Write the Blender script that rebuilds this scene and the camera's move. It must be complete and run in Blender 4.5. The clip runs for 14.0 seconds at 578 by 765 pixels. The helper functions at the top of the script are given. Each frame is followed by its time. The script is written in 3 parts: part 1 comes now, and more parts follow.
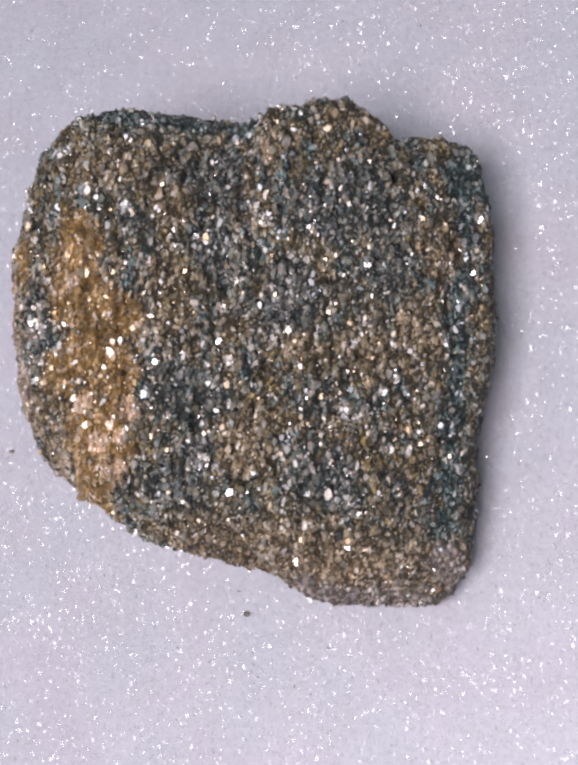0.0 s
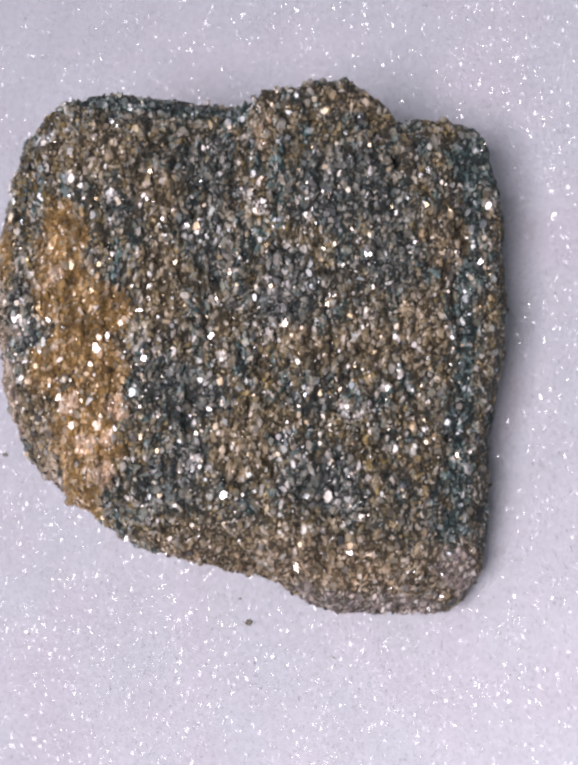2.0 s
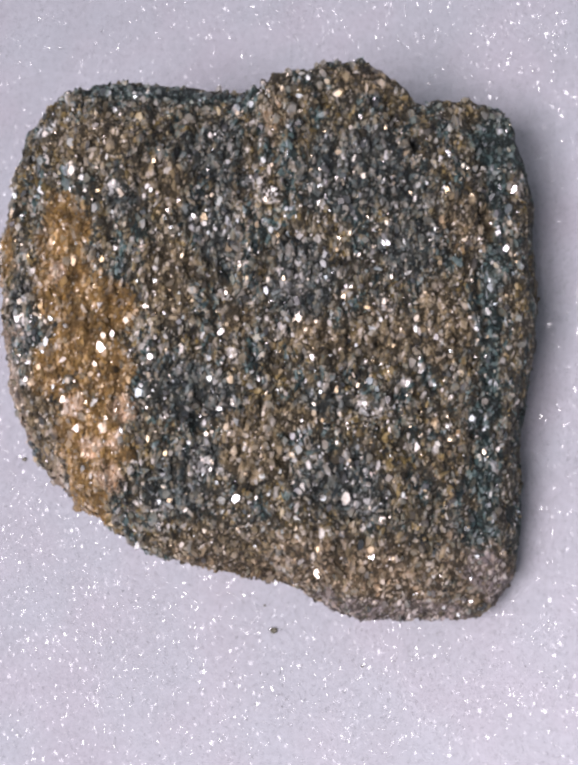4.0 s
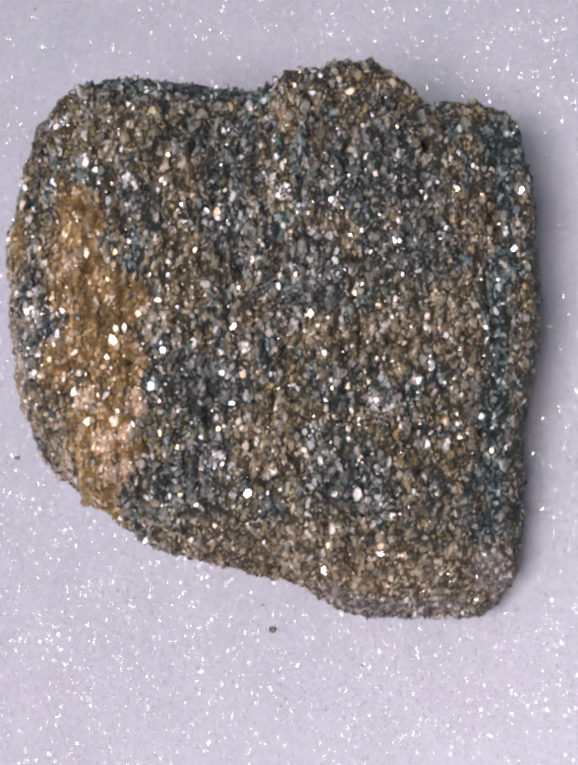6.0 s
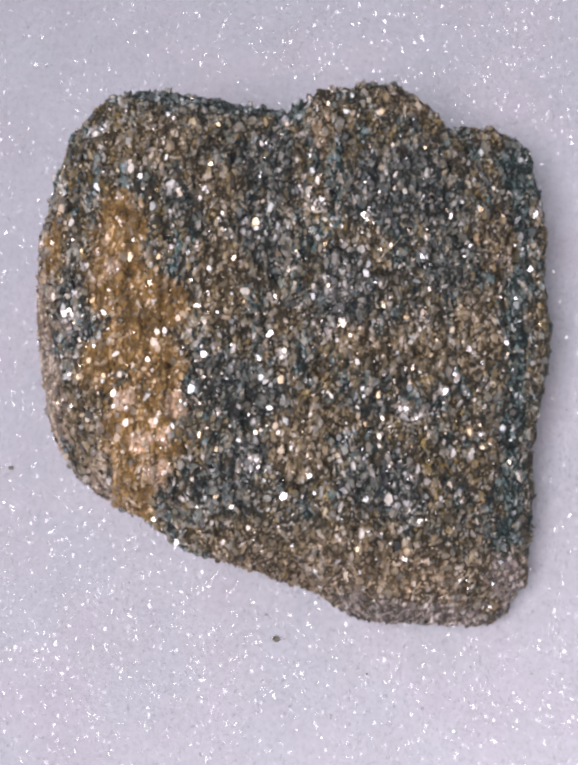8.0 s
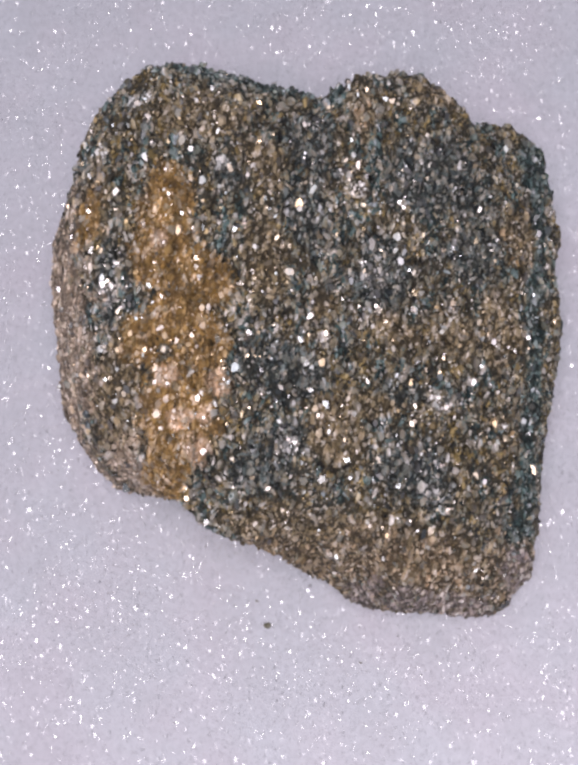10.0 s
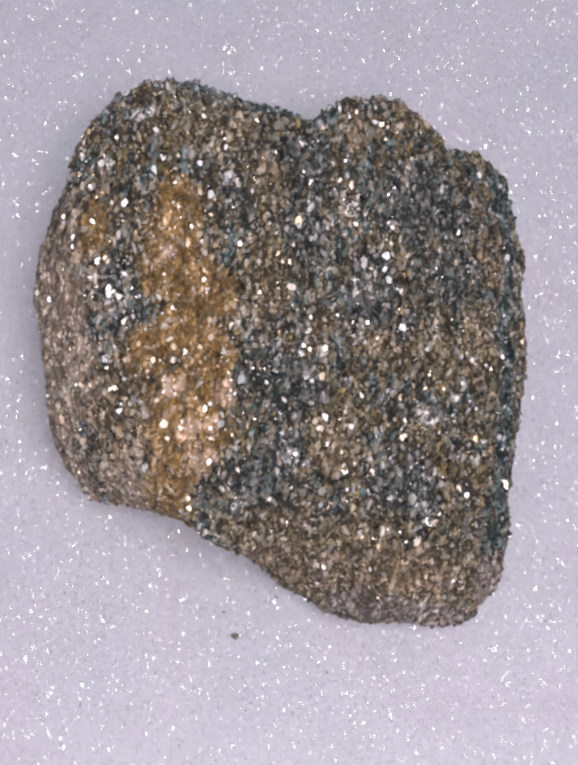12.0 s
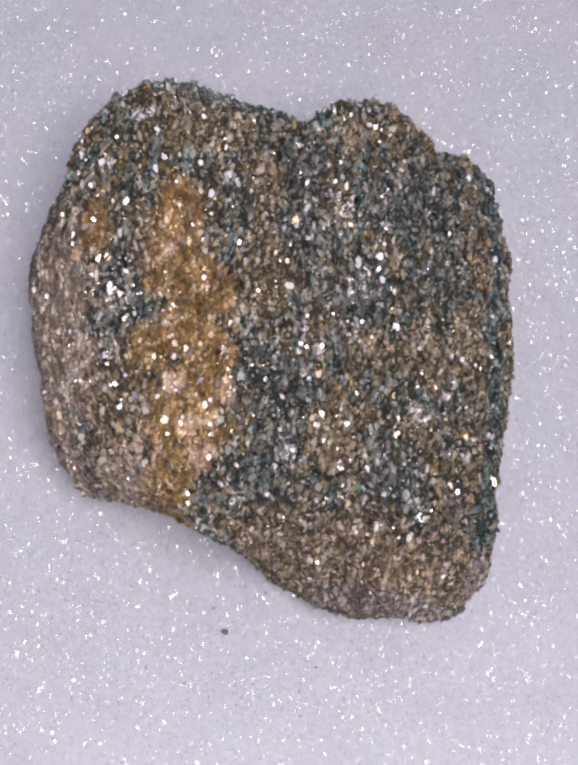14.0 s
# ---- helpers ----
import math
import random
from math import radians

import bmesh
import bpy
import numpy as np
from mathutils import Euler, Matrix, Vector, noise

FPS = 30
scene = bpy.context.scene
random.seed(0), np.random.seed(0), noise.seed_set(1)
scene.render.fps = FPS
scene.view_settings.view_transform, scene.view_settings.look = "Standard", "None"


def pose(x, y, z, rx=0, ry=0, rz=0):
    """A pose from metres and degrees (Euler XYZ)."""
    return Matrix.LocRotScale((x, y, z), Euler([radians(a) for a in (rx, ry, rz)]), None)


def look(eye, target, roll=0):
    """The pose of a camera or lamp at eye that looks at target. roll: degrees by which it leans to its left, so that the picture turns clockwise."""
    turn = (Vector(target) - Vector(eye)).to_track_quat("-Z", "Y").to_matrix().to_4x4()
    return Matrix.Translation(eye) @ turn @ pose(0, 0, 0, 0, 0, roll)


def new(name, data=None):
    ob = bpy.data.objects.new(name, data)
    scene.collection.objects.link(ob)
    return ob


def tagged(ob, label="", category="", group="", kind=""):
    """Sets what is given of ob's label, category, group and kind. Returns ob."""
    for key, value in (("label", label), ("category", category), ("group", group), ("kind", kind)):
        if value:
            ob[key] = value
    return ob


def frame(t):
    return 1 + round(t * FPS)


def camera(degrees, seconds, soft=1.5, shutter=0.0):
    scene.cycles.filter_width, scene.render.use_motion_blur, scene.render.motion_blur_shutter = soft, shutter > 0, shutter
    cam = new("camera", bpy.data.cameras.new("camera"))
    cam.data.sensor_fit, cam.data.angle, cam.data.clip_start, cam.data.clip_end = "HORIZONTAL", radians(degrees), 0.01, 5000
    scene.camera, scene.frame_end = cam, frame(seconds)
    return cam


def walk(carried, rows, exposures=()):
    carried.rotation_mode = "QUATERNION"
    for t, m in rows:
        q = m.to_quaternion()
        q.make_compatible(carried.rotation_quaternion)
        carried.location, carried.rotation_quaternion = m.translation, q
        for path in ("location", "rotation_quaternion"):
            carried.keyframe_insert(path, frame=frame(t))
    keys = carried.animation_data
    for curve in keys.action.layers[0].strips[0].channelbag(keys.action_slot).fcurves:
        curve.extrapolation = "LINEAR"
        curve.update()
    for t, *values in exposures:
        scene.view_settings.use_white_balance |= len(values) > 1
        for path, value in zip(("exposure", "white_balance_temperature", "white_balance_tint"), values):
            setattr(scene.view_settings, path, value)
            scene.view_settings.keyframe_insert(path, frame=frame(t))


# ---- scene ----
cam = camera(20.0, 14.0, soft=3.75)
# seconds, eye in metres, turn in degrees
PATH = [
    (0, 0.06175, -0.05718, 0.19682, 17.310, 17.927, 2.762),
    (0.3, 0.06021, -0.05718, 0.19645, 17.153, 17.694, 2.703),
    (0.5, 0.06005, -0.05707, 0.19510, 17.089, 17.873, 2.833),
    (0.8, 0.05973, -0.05670, 0.19427, 17.196, 17.740, 2.744),
    (1, 0.05920, -0.05653, 0.19295, 16.907, 17.886, 2.761),
    (1.3, 0.05796, -0.05625, 0.19165, 16.805, 17.975, 2.711),
    (1.5, 0.05822, -0.05516, 0.19038, 17.113, 18.329, 2.752),
    (1.8, 0.05942, -0.05494, 0.18768, 17.156, 18.787, 2.697),
    (2, 0.06236, -0.05507, 0.18673, 17.358, 19.191, 2.522),
    (2.3, 0.06262, -0.05480, 0.18473, 17.291, 19.665, 2.605),
    (2.5, 0.06259, -0.05435, 0.18288, 17.371, 20.546, 2.569),
    (2.8, 0.06376, -0.05385, 0.18109, 17.227, 20.938, 2.381),
    (3, 0.06411, -0.05411, 0.17860, 17.088, 21.386, 2.504),
    (3.3, 0.06530, -0.05354, 0.17944, 17.335, 21.597, 2.306),
    (3.5, 0.06659, -0.05367, 0.17826, 17.295, 21.889, 2.239),
    (3.8, 0.06539, -0.05262, 0.17804, 17.295, 22.086, 2.321),
    (4, 0.06533, -0.05257, 0.17700, 17.214, 21.994, 2.302),
    (4.2, 0.06421, -0.05197, 0.17608, 17.219, 21.972, 2.404),
    (6.3, 0.05633, -0.05563, 0.17924, 17.966, 19.021, 2.121),
    (6.5, 0.05519, -0.05564, 0.17904, 17.964, 18.675, 1.905),
    (6.8, 0.05411, -0.05794, 0.17937, 18.318, 18.072, 1.561),
    (7, 0.05333, -0.05829, 0.18030, 18.546, 17.637, 1.402),
    (7.2, 0.04995, -0.05919, 0.18181, 18.857, 16.826, 1.457),
    (9.3, 0.02452, -0.06397, 0.19006, 20.129, 8.102, 1.505),
    (9.5, 0.02033, -0.06412, 0.18972, 19.969, 6.857, 1.423),
    (9.8, 0.01464, -0.06430, 0.18983, 20.013, 5.670, 1.436),
    (10, 0.01134, -0.06483, 0.18974, 19.936, 5.106, 1.378),
    (10.3, 0.00854, -0.06519, 0.19087, 20.271, 4.036, 0.822),
    (10.5, 0.00712, -0.06619, 0.19211, 20.525, 3.422, 0.450),
    (10.8, 0.00175, -0.06746, 0.19303, 20.691, 2.161, 0.226),
    (11, -0.00086, -0.06779, 0.19258, 20.636, 1.374, 0.137),
    (11.3, -0.00453, -0.06789, 0.19354, 20.784, -0.201, -0.231),
    (11.5, -0.00733, -0.06783, 0.19348, 20.733, -0.863, -0.310),
    (11.8, -0.00995, -0.06716, 0.19354, 20.850, -1.948, -0.545),
    (12, -0.01193, -0.06737, 0.19300, 20.775, -2.664, -0.474),
    (12.3, -0.01510, -0.06802, 0.19362, 20.710, -3.263, -0.531),
    (12.5, -0.01500, -0.06836, 0.19518, 20.936, -3.754, -0.736),
    (12.8, -0.01706, -0.06958, 0.19660, 21.059, -4.445, -0.914),
    (13, -0.01691, -0.06948, 0.19692, 21.090, -4.745, -0.933),
    (13.3, -0.01673, -0.07015, 0.19549, 20.958, -4.941, -1.024),
    (13.5, -0.01641, -0.07013, 0.19549, 20.996, -4.959, -1.013),
    (13.8, -0.01640, -0.06935, 0.19477, 21.202, -4.767, -0.987),
    (14, -0.01764, -0.06928, 0.19457, 21.088, -4.610, -0.865),
]
walk(cam, [(t, pose(*row)) for t, *row in PATH], exposures=((0, -0.03), (0.5, -0.1), (1.2, 0.0), (2.4, 0.06), (3.0, -0.03), (4.2, -0.04), (7.2, -0.03), (9.3, -0.13), (11.5, -0.15), (12.2, -0.11), (14, -0.1)))

# ---- light: a bright room all round and one lamp above the front of the sheet ----
world = bpy.data.worlds.new("room_light")
scene.world = world
world.use_nodes = True
sky = world.node_tree.nodes["Background"]
sky.inputs["Color"].default_value = (0.86, 0.885, 1.0, 1)
sky.inputs["Strength"].default_value = 0.36

lamp_data = bpy.data.lights.new("lamp", "AREA")
lamp_data.shape, lamp_data.size = "DISK", 0.16
lamp_data.energy, lamp_data.color = 2.12, (1.0, 0.92, 0.995)
lamp = new("lamp", lamp_data)
lamp.matrix_world = look((0.022, -0.145, 0.41), (0.0, -0.01, 0.01))

# ---- materials ----
CM = 0.01


def nodes_of(name):
    m = bpy.data.materials.new(name)
    m.use_nodes = True
    return m, m.node_tree.nodes, m.node_tree.links, m.node_tree.nodes["Principled BSDF"]


def maths(nodes, links, op, a, b=None, c=None):
    """A math node; sockets are linked, numbers are set."""
    n = nodes.new("ShaderNodeMath")
    n.operation = op
    for k, v in enumerate((a, b, c)):
        if v is None:
            continue
        if isinstance(v, (int, float)):
            n.inputs[k].default_value = v
        else:
            links.new(v, n.inputs[k])
    return n.outputs[0]


def ramp(nodes, links, fac, stops, mode="LINEAR"):
    n = nodes.new("ShaderNodeValToRGB")
    n.color_ramp.interpolation = mode
    e = n.color_ramp.elements
    while len(e) < len(stops):
        e.new(0.5)
    for k, (at, col) in enumerate(stops):
        e[k].position = at
        e[k].color = (*col, 1) if isinstance(col, tuple) else (col, col, col, 1)
    links.new(fac, n.inputs[0])
    return n.outputs[0]


def blend(nodes, links, fac, a, b, mode="MIX"):
    n = nodes.new("ShaderNodeMix")
    n.data_type, n.blend_type = "RGBA", mode
    for v, s in ((fac, n.inputs[0]), (a, n.inputs[6]), (b, n.inputs[7])):
        if isinstance(v, (int, float)):
            s.default_value = v
        elif isinstance(v, tuple):
            s.default_value = (*v, 1)
        else:
            links.new(v, s)
    return n.outputs[2]


def noise_of(nodes, links, where, scale, detail=3.0, rough=0.55):
    n = nodes.new("ShaderNodeTexNoise")
    n.inputs["Scale"].default_value, n.inputs["Detail"].default_value, n.inputs["Roughness"].default_value = scale, detail, rough
    links.new(where, n.inputs["Vector"])
    return n.outputs["Fac"]


def blot(nodes, links, where, warp, centre, radius, edge=0.7):
    """1 inside a ragged patch round centre (cm, in plan), 0 outside."""
    d = nodes.new("ShaderNodeVectorMath")
    d.operation = "MULTIPLY_ADD"
    links.new(where, d.inputs[0])
    d.inputs[1].default_value = (1 / (radius[0] * CM), 1 / (radius[1] * CM), 0)
    d.inputs[2].default_value = (-centre[0] / radius[0], -centre[1] / radius[1], 0)
    n = nodes.new("ShaderNodeVectorMath")
    n.operation = "LENGTH"
    links.new(d.outputs[0], n.inputs[0])
    far = maths(nodes, links, "ADD", n.outputs["Value"], warp)
    r = nodes.new("ShaderNodeMapRange")
    r.interpolation_type = "SMOOTHSTEP"
    links.new(far, r.inputs["Value"])
    r.inputs["From Min"].default_value, r.inputs["From Max"].default_value = 1 + edge / 2, 1 - edge / 2
    return r.outputs["Result"]


OCHRE = (((-1.58, 0.75), (0.3, 0.4)), ((-1.64, 0.2), (0.32, 0.45)), ((-1.26, 0.05), (0.3, 0.36)), ((-1.45, -0.35), (0.36, 0.34)), ((-1.2, -0.6), (0.24, 0.3)), ((-1.82, -0.6), (0.22, 0.3)), ((-1.45, -1.2), (0.46, 0.5)), ((-1.6, -1.72), (0.32, 0.26)), ((-2.45, 0.75), (0.17, 0.32)))
PALE = (((-1.46, -1.34), (0.16, 0.12)), ((-1.28, -1.6), (0.15, 0.16)), ((-1.59, -0.93), (0.13, 0.12)), ((-1.06, -0.98), (0.14, 0.16)), ((-1.64, 0.38), (0.1, 0.12)), ((-1.2, -1.28), (0.1, 0.1)))
SLATE = (((-0.45, -0.75), (0.42, 0.36)), ((-0.17, -0.85), (0.2, 0.22)), ((-0.62, -1.7), (0.42, 0.26)), ((-0.38, -1.42), (0.3, 0.22)), ((-0.21, 1.7), (0.28, 0.45)), ((-0.2, 0.95), (0.26, 0.45)), ((0.55, 0.5), (0.4, 0.45)), ((0.85, -1.55), (0.42, 0.36)), ((1.08, -1.72), (0.24, 0.18)), ((1.9, -1.95), (0.2, 0.24)), ((1.3, 1.7), (0.45, 0.5)), ((0.8, 1.5), (0.3, 0.4)), ((1.5, 0.9), (0.35, 0.35)), ((0.75, -0.75), (0.25, 0.18)), ((-2.2, 0.05), (0.14, 0.5)), ((-0.98, 1.05), (0.2, 0.2)), ((0.45, 0.36), (0.25, 0.25)))
BUFF = (((0.9, -2.3), (1.0, 0.32)), ((1.8, 0.15), (0.3, 0.45)), ((1.3, 0.0), (0.3, 0.28)), ((0.72, -0.12), (0.3, 0.2)), ((-0.03, 0.0), (0.16, 0.16)), ((-0.62, 0.35), (0.24, 0.5)), ((-1.3, 1.7), (0.5, 0.3)), ((-0.65, 1.3), (0.22, 0.26)), ((0.08, -1.3), (0.3, 0.4)), ((0.35, -0.95), (0.28, 0.2)), ((-0.3, -2.2), (0.7, 0.22)), ((1.1, 2.75), (0.28, 0.26)), ((0.34, 2.2), (0.13, 0.34)), ((2.05, 1.3), (0.2, 0.3)), ((-2.15, -1.05), (0.4, 0.6)), ((-2.4, 0.9), (0.25, 0.5)))
WALL = (((2.24, 1.4), (0.1, 1.0)), ((2.17, 0.1), (0.1, 1.0)), ((2.08, -1.2), (0.1, 0.7)), ((2.0, -1.9), (0.16, 0.25)), ((2.32, 2.35), (0.34, 0.4)), ((-1.1, 2.62), (1.25, 0.26)), ((1.92, -1.95), (0.13, 0.16)), ((0.05, 2.35), (0.14, 0.2)))
QUARTZ = (((-0.03, -0.4), (0.13, 0.09)), ((1.13, -0.8), (0.13, 0.09)), ((0.16, 1.42), (0.12, 0.09)), ((0.28, 1.3), (0.12, 0.1)), ((-2.18, -0.05), (0.1, 0.16)), ((-2.06, 0.2), (0.09, 0.14)), ((-1.04, 1.18), (0.1, 0.08)), ((1.27, 0.29), (0.09, 0.12)), ((-0.4, -1.45), (0.13, 0.1)), ((1.04, -1.74), (0.13, 0.09)), ((-1.48, -0.38), (0.11, 0.15)), ((-1.95, 2.0), (0.14, 0.12)), ((0.45, 0.45), (0.16, 0.14)))
BLUSH = (((0.32, 2.15), (0.12, 0.24)), ((1.82, -1.02), (0.2, 0.24)), ((1.7, -1.4), (0.2, 0.22)), ((2.0, 1.08), (0.22, 0.2)), ((-2.45, 0.75), (0.25, 0.4)), ((1.13, -2.5), (0.25, 0.12)), ((1.1, 2.8), (0.16, 0.14)))
DUSTY = (((-2.98, -0.4), (0.62, 1.8)), ((-2.3, -1.8), (0.7, 0.45)))
EARTHY = (((0.8, -2.6), (1.3, 0.5)), ((1.95, -2.3), (0.4, 0.45)), ((-0.25, -2.48), (0.9, 0.32)))

RIM = (((0.25, -2.55), (0.26, 0.12)), ((0.8, -2.74), (0.45, 0.13)), ((1.35, -2.68), (0.4, 0.13)), ((1.97, -2.3), (0.22, 0.26)), ((-1.75, -2.3), (0.4, 0.12)))


def stone_material(name, loose, dull=0.35, index=1.5, tinted=False):
    """Sandy stone: each grain its own mineral colour, in stained and slaty patches. loose: grains, else the ground mass
    between them, darkened as shaded pores.
    """
    m, nodes, links, bsdf = nodes_of(name)
    geo = nodes.new("ShaderNodeNewGeometry")
    where = geo.outputs["Position"]
    warp = maths(nodes, links, "MULTIPLY_ADD", noise_of(nodes, links, where, 300, 6, 0.75), 2.2, -1.1)
    bedded = nodes.new("ShaderNodeVectorMath")
    bedded.operation = "MULTIPLY"
    links.new(where, bedded.inputs[0])
    bedded.inputs[1].default_value = (1.0, 0.42, 0.6)
    bedded = bedded.outputs[0]

    def mask(patches):
        total = None
        for centre, radius in patches:
            one = blot(nodes, links, where, warp, centre, radius)
            total = one if total is None else maths(nodes, links, "MAXIMUM", total, one)
        return total

    if loose:
        info = nodes.new("ShaderNodeObjectInfo")
        pick = maths(nodes, links, "FRACT", maths(nodes, links, "ADD", geo.outputs["Random Per Island"], info.outputs["Random"]))
        drift = ramp(nodes, links, noise_of(nodes, links, bedded, 1100, 2, 0.6), [(0.3, 0.0), (0.7, 1.0)])
        pick_two = maths(nodes, links, "FRACT", maths(nodes, links, "MULTIPLY", pick, 37.7))
        pick_three = maths(nodes, links, "FRACT", maths(nodes, links, "MULTIPLY", pick, 91.3))
        pick = maths(nodes, links, "ADD", maths(nodes, links, "MULTIPLY", pick, 0.54), maths(nodes, links, "MULTIPLY", drift, 0.46))
        pick = maths(nodes, links, "MULTIPLY_ADD", pick, 1.2, -0.1)
    else:
        pick = noise_of(nodes, links, where, 2600, 2, 0.7)
        pick_two = noise_of(nodes, links, where, 1900, 2, 0.6)
        pick_three = noise_of(nodes, links, where, 1500, 2, 0.6)
    grey = ramp(nodes, links, pick, [
        (0.0, (0.005, 0.005, 0.005)), (0.26, (0.02, 0.02, 0.017)), (0.37, (0.085, 0.071, 0.046)), (0.48, (0.185, 0.148, 0.089)),
        (0.58, (0.13, 0.14, 0.116)), (0.69, (0.235, 0.2, 0.15)), (0.8, (0.3, 0.275, 0.235)), (0.91, (0.39, 0.352, 0.31)), (0.985, (0.7, 0.65, 0.61))])
    rust = ramp(nodes, links, pick, [
        (0.0, (0.045, 0.028, 0.012)), (0.15, (0.12, 0.07, 0.022)), (0.35, (0.215, 0.128, 0.04)), (0.60, (0.29, 0.178, 0.062)),
        (0.78, (0.37, 0.235, 0.105)), (0.90, (0.58, 0.43, 0.29))])
    pale = ramp(nodes, links, pick, [(0.0, (0.26, 0.15, 0.065)), (0.25, (0.45, 0.28, 0.15)), (0.55, (0.60, 0.43, 0.30)), (0.8, (0.78, 0.64, 0.53))])
    slate = ramp(nodes, links, pick, [
        (0.0, (0.006, 0.008, 0.009)), (0.28, (0.02, 0.025, 0.027)), (0.46, (0.058, 0.074, 0.071)), (0.63, (0.127, 0.147, 0.141)),
        (0.76, (0.13, 0.117, 0.095)), (0.9, (0.265, 0.275, 0.275)), (0.985, (0.56, 0.56, 0.57))])
    buff = ramp(nodes, links, pick, [(0.0, (0.012, 0.01, 0.008)), (0.25, (0.08, 0.061, 0.036)), (0.5, (0.192, 0.145, 0.077)), (0.75, (0.275, 0.213, 0.134)), (0.94, (0.5, 0.43, 0.36))])
    dusty = ramp(nodes, links, pick, [(0.0, (0.08, 0.06, 0.045)), (0.25, (0.23, 0.175, 0.13)), (0.5, (0.38, 0.295, 0.226)), (0.75, (0.49, 0.39, 0.31)), (0.93, (0.66, 0.56, 0.48))])
    earth = ramp(nodes, links, pick, [(0.0, (0.03, 0.022, 0.014)), (0.25, (0.12, 0.086, 0.053)), (0.5, (0.235, 0.168, 0.1)), (0.75, (0.35, 0.262, 0.178)), (0.93, (0.56, 0.47, 0.39))])
    mauve = ramp(nodes, links, pick, [(0.0, (0.1, 0.085, 0.085)), (0.3, (0.2, 0.165, 0.16)), (0.6, (0.28, 0.235, 0.228)), (0.93, (0.46, 0.41, 0.39))])
    quartz = ramp(nodes, links, pick, [(0.0, (0.16, 0.16, 0.15)), (0.25, (0.36, 0.35, 0.34)), (0.5, (0.55, 0.53, 0.51)), (0.75, (0.74, 0.71, 0.70))])
    wide = noise_of(nodes, links, where, 190, 4, 0.6)
    brown = ramp(nodes, links, wide, [(0.42, 0.0), (0.62, 1.0)])
    colour = blend(nodes, links, maths(nodes, links, "MULTIPLY", maths(nodes, links, "GREATER_THAN", brown, pick_two), 0.45), grey, buff)

    olive = ramp(nodes, links, pick, [(0.0, (0.02, 0.017, 0.008)), (0.27, (0.082, 0.062, 0.026)), (0.5, (0.182, 0.131, 0.05)), (0.76, (0.272, 0.204, 0.095)), (0.96, (0.46, 0.39, 0.27))])
    teal = ramp(nodes, links, pick, [(0.0, (0.005, 0.010, 0.011)), (0.33, (0.021, 0.036, 0.037)), (0.55, (0.066, 0.106, 0.1)), (0.78, (0.14, 0.184, 0.178)), (0.96, (0.361, 0.385, 0.407))])
    mottle = noise_of(nodes, links, bedded, 520, 3, 0.6)
    stained = ramp(nodes, links, mottle, [(0.46, 0.0), (0.64, 0.55)])
    bluish = ramp(nodes, links, mottle, [(0.37, 0.75), (0.53, 0.0)])
    colour = blend(nodes, links, maths(nodes, links, "GREATER_THAN", stained, pick_three), colour, olive)
    colour = blend(nodes, links, maths(nodes, links, "GREATER_THAN", bluish, pick_three), colour, teal)

    def over(colour, patches, palette, amount):
        lead = maths(nodes, links, "SUBTRACT", maths(nodes, links, "MULTIPLY", mask(patches), amount * 1.36), maths(nodes, links, "MULTIPLY_ADD", pick_three, 0.8, 0.1))
        chosen = maths(nodes, links, "MULTIPLY_ADD", lead, 1.8, 0.0)
        chosen.node.use_clamp = True
        return blend(nodes, links, chosen, colour, palette)

    def gap_shade(palette, share=0.74):
        """The same stuff between the grains, its colour darkened for shade in the gaps."""
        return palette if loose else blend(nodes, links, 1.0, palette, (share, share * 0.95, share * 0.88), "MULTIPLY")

    colour = over(colour, SLATE, slate, 0.75)
    colour = over(colour, WALL, teal, 0.85)
    colour = over(colour, BUFF, buff, 0.8)
    colour = over(colour, QUARTZ, quartz, 0.5)
    # shade of the pores between the grains, multiplied into the ground mass colour
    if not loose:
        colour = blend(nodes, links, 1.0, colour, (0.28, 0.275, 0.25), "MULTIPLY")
    colour = over(colour, DUSTY, gap_shade(dusty), 0.7)
    colour = over(colour, EARTHY, gap_shade(earth, 0.5), 0.56)
    colour = over(colour, RIM, gap_shade(mauve, 0.6), 0.6)
    colour = over(colour, BLUSH, pale, 0.28)
    colour = over(colour, OCHRE, gap_shade(rust), 0.82)
    colour = over(colour, PALE, pale, 0.65)
    grain = noise_of(nodes, links, where, 5200, 3, 0.7)
    colour = blend(nodes, links, 1.0, colour, ramp(nodes, links, grain, [(0.25, 0.68), (0.75, 1.33)]), "MULTIPLY")
    clump = noise_of(nodes, links, bedded, 900, 3, 0.6)
    colour = blend(nodes, links, 1.0, colour, ramp(nodes, links, clump, [(0.3, 0.42), (0.5, 0.88), (0.7, 1.42)]), "MULTIPLY")
    links.new(colour, bsdf.inputs["Base Color"])
    gloss = ramp(nodes, links, pick_two, [(0.0, dull), (0.5, dull + 0.15), (1.0, dull + 0.3)]) if loose else 0.75
    if loose:
        links.new(gloss, bsdf.inputs["Roughness"])
        bsdf.inputs["IOR"].default_value = index
        if tinted:
            links.new(ramp(nodes, links, pick_three, [(0.0, (1.0, 0.74, 0.45)), (0.35, (1.0, 0.9, 0.8)), (0.65, (1.0, 0.95, 0.97)), (1.0, (0.84, 0.95, 1.0))]), bsdf.inputs["Specular Tint"])
    else:
        bsdf.inputs["Roughness"].default_value = gloss
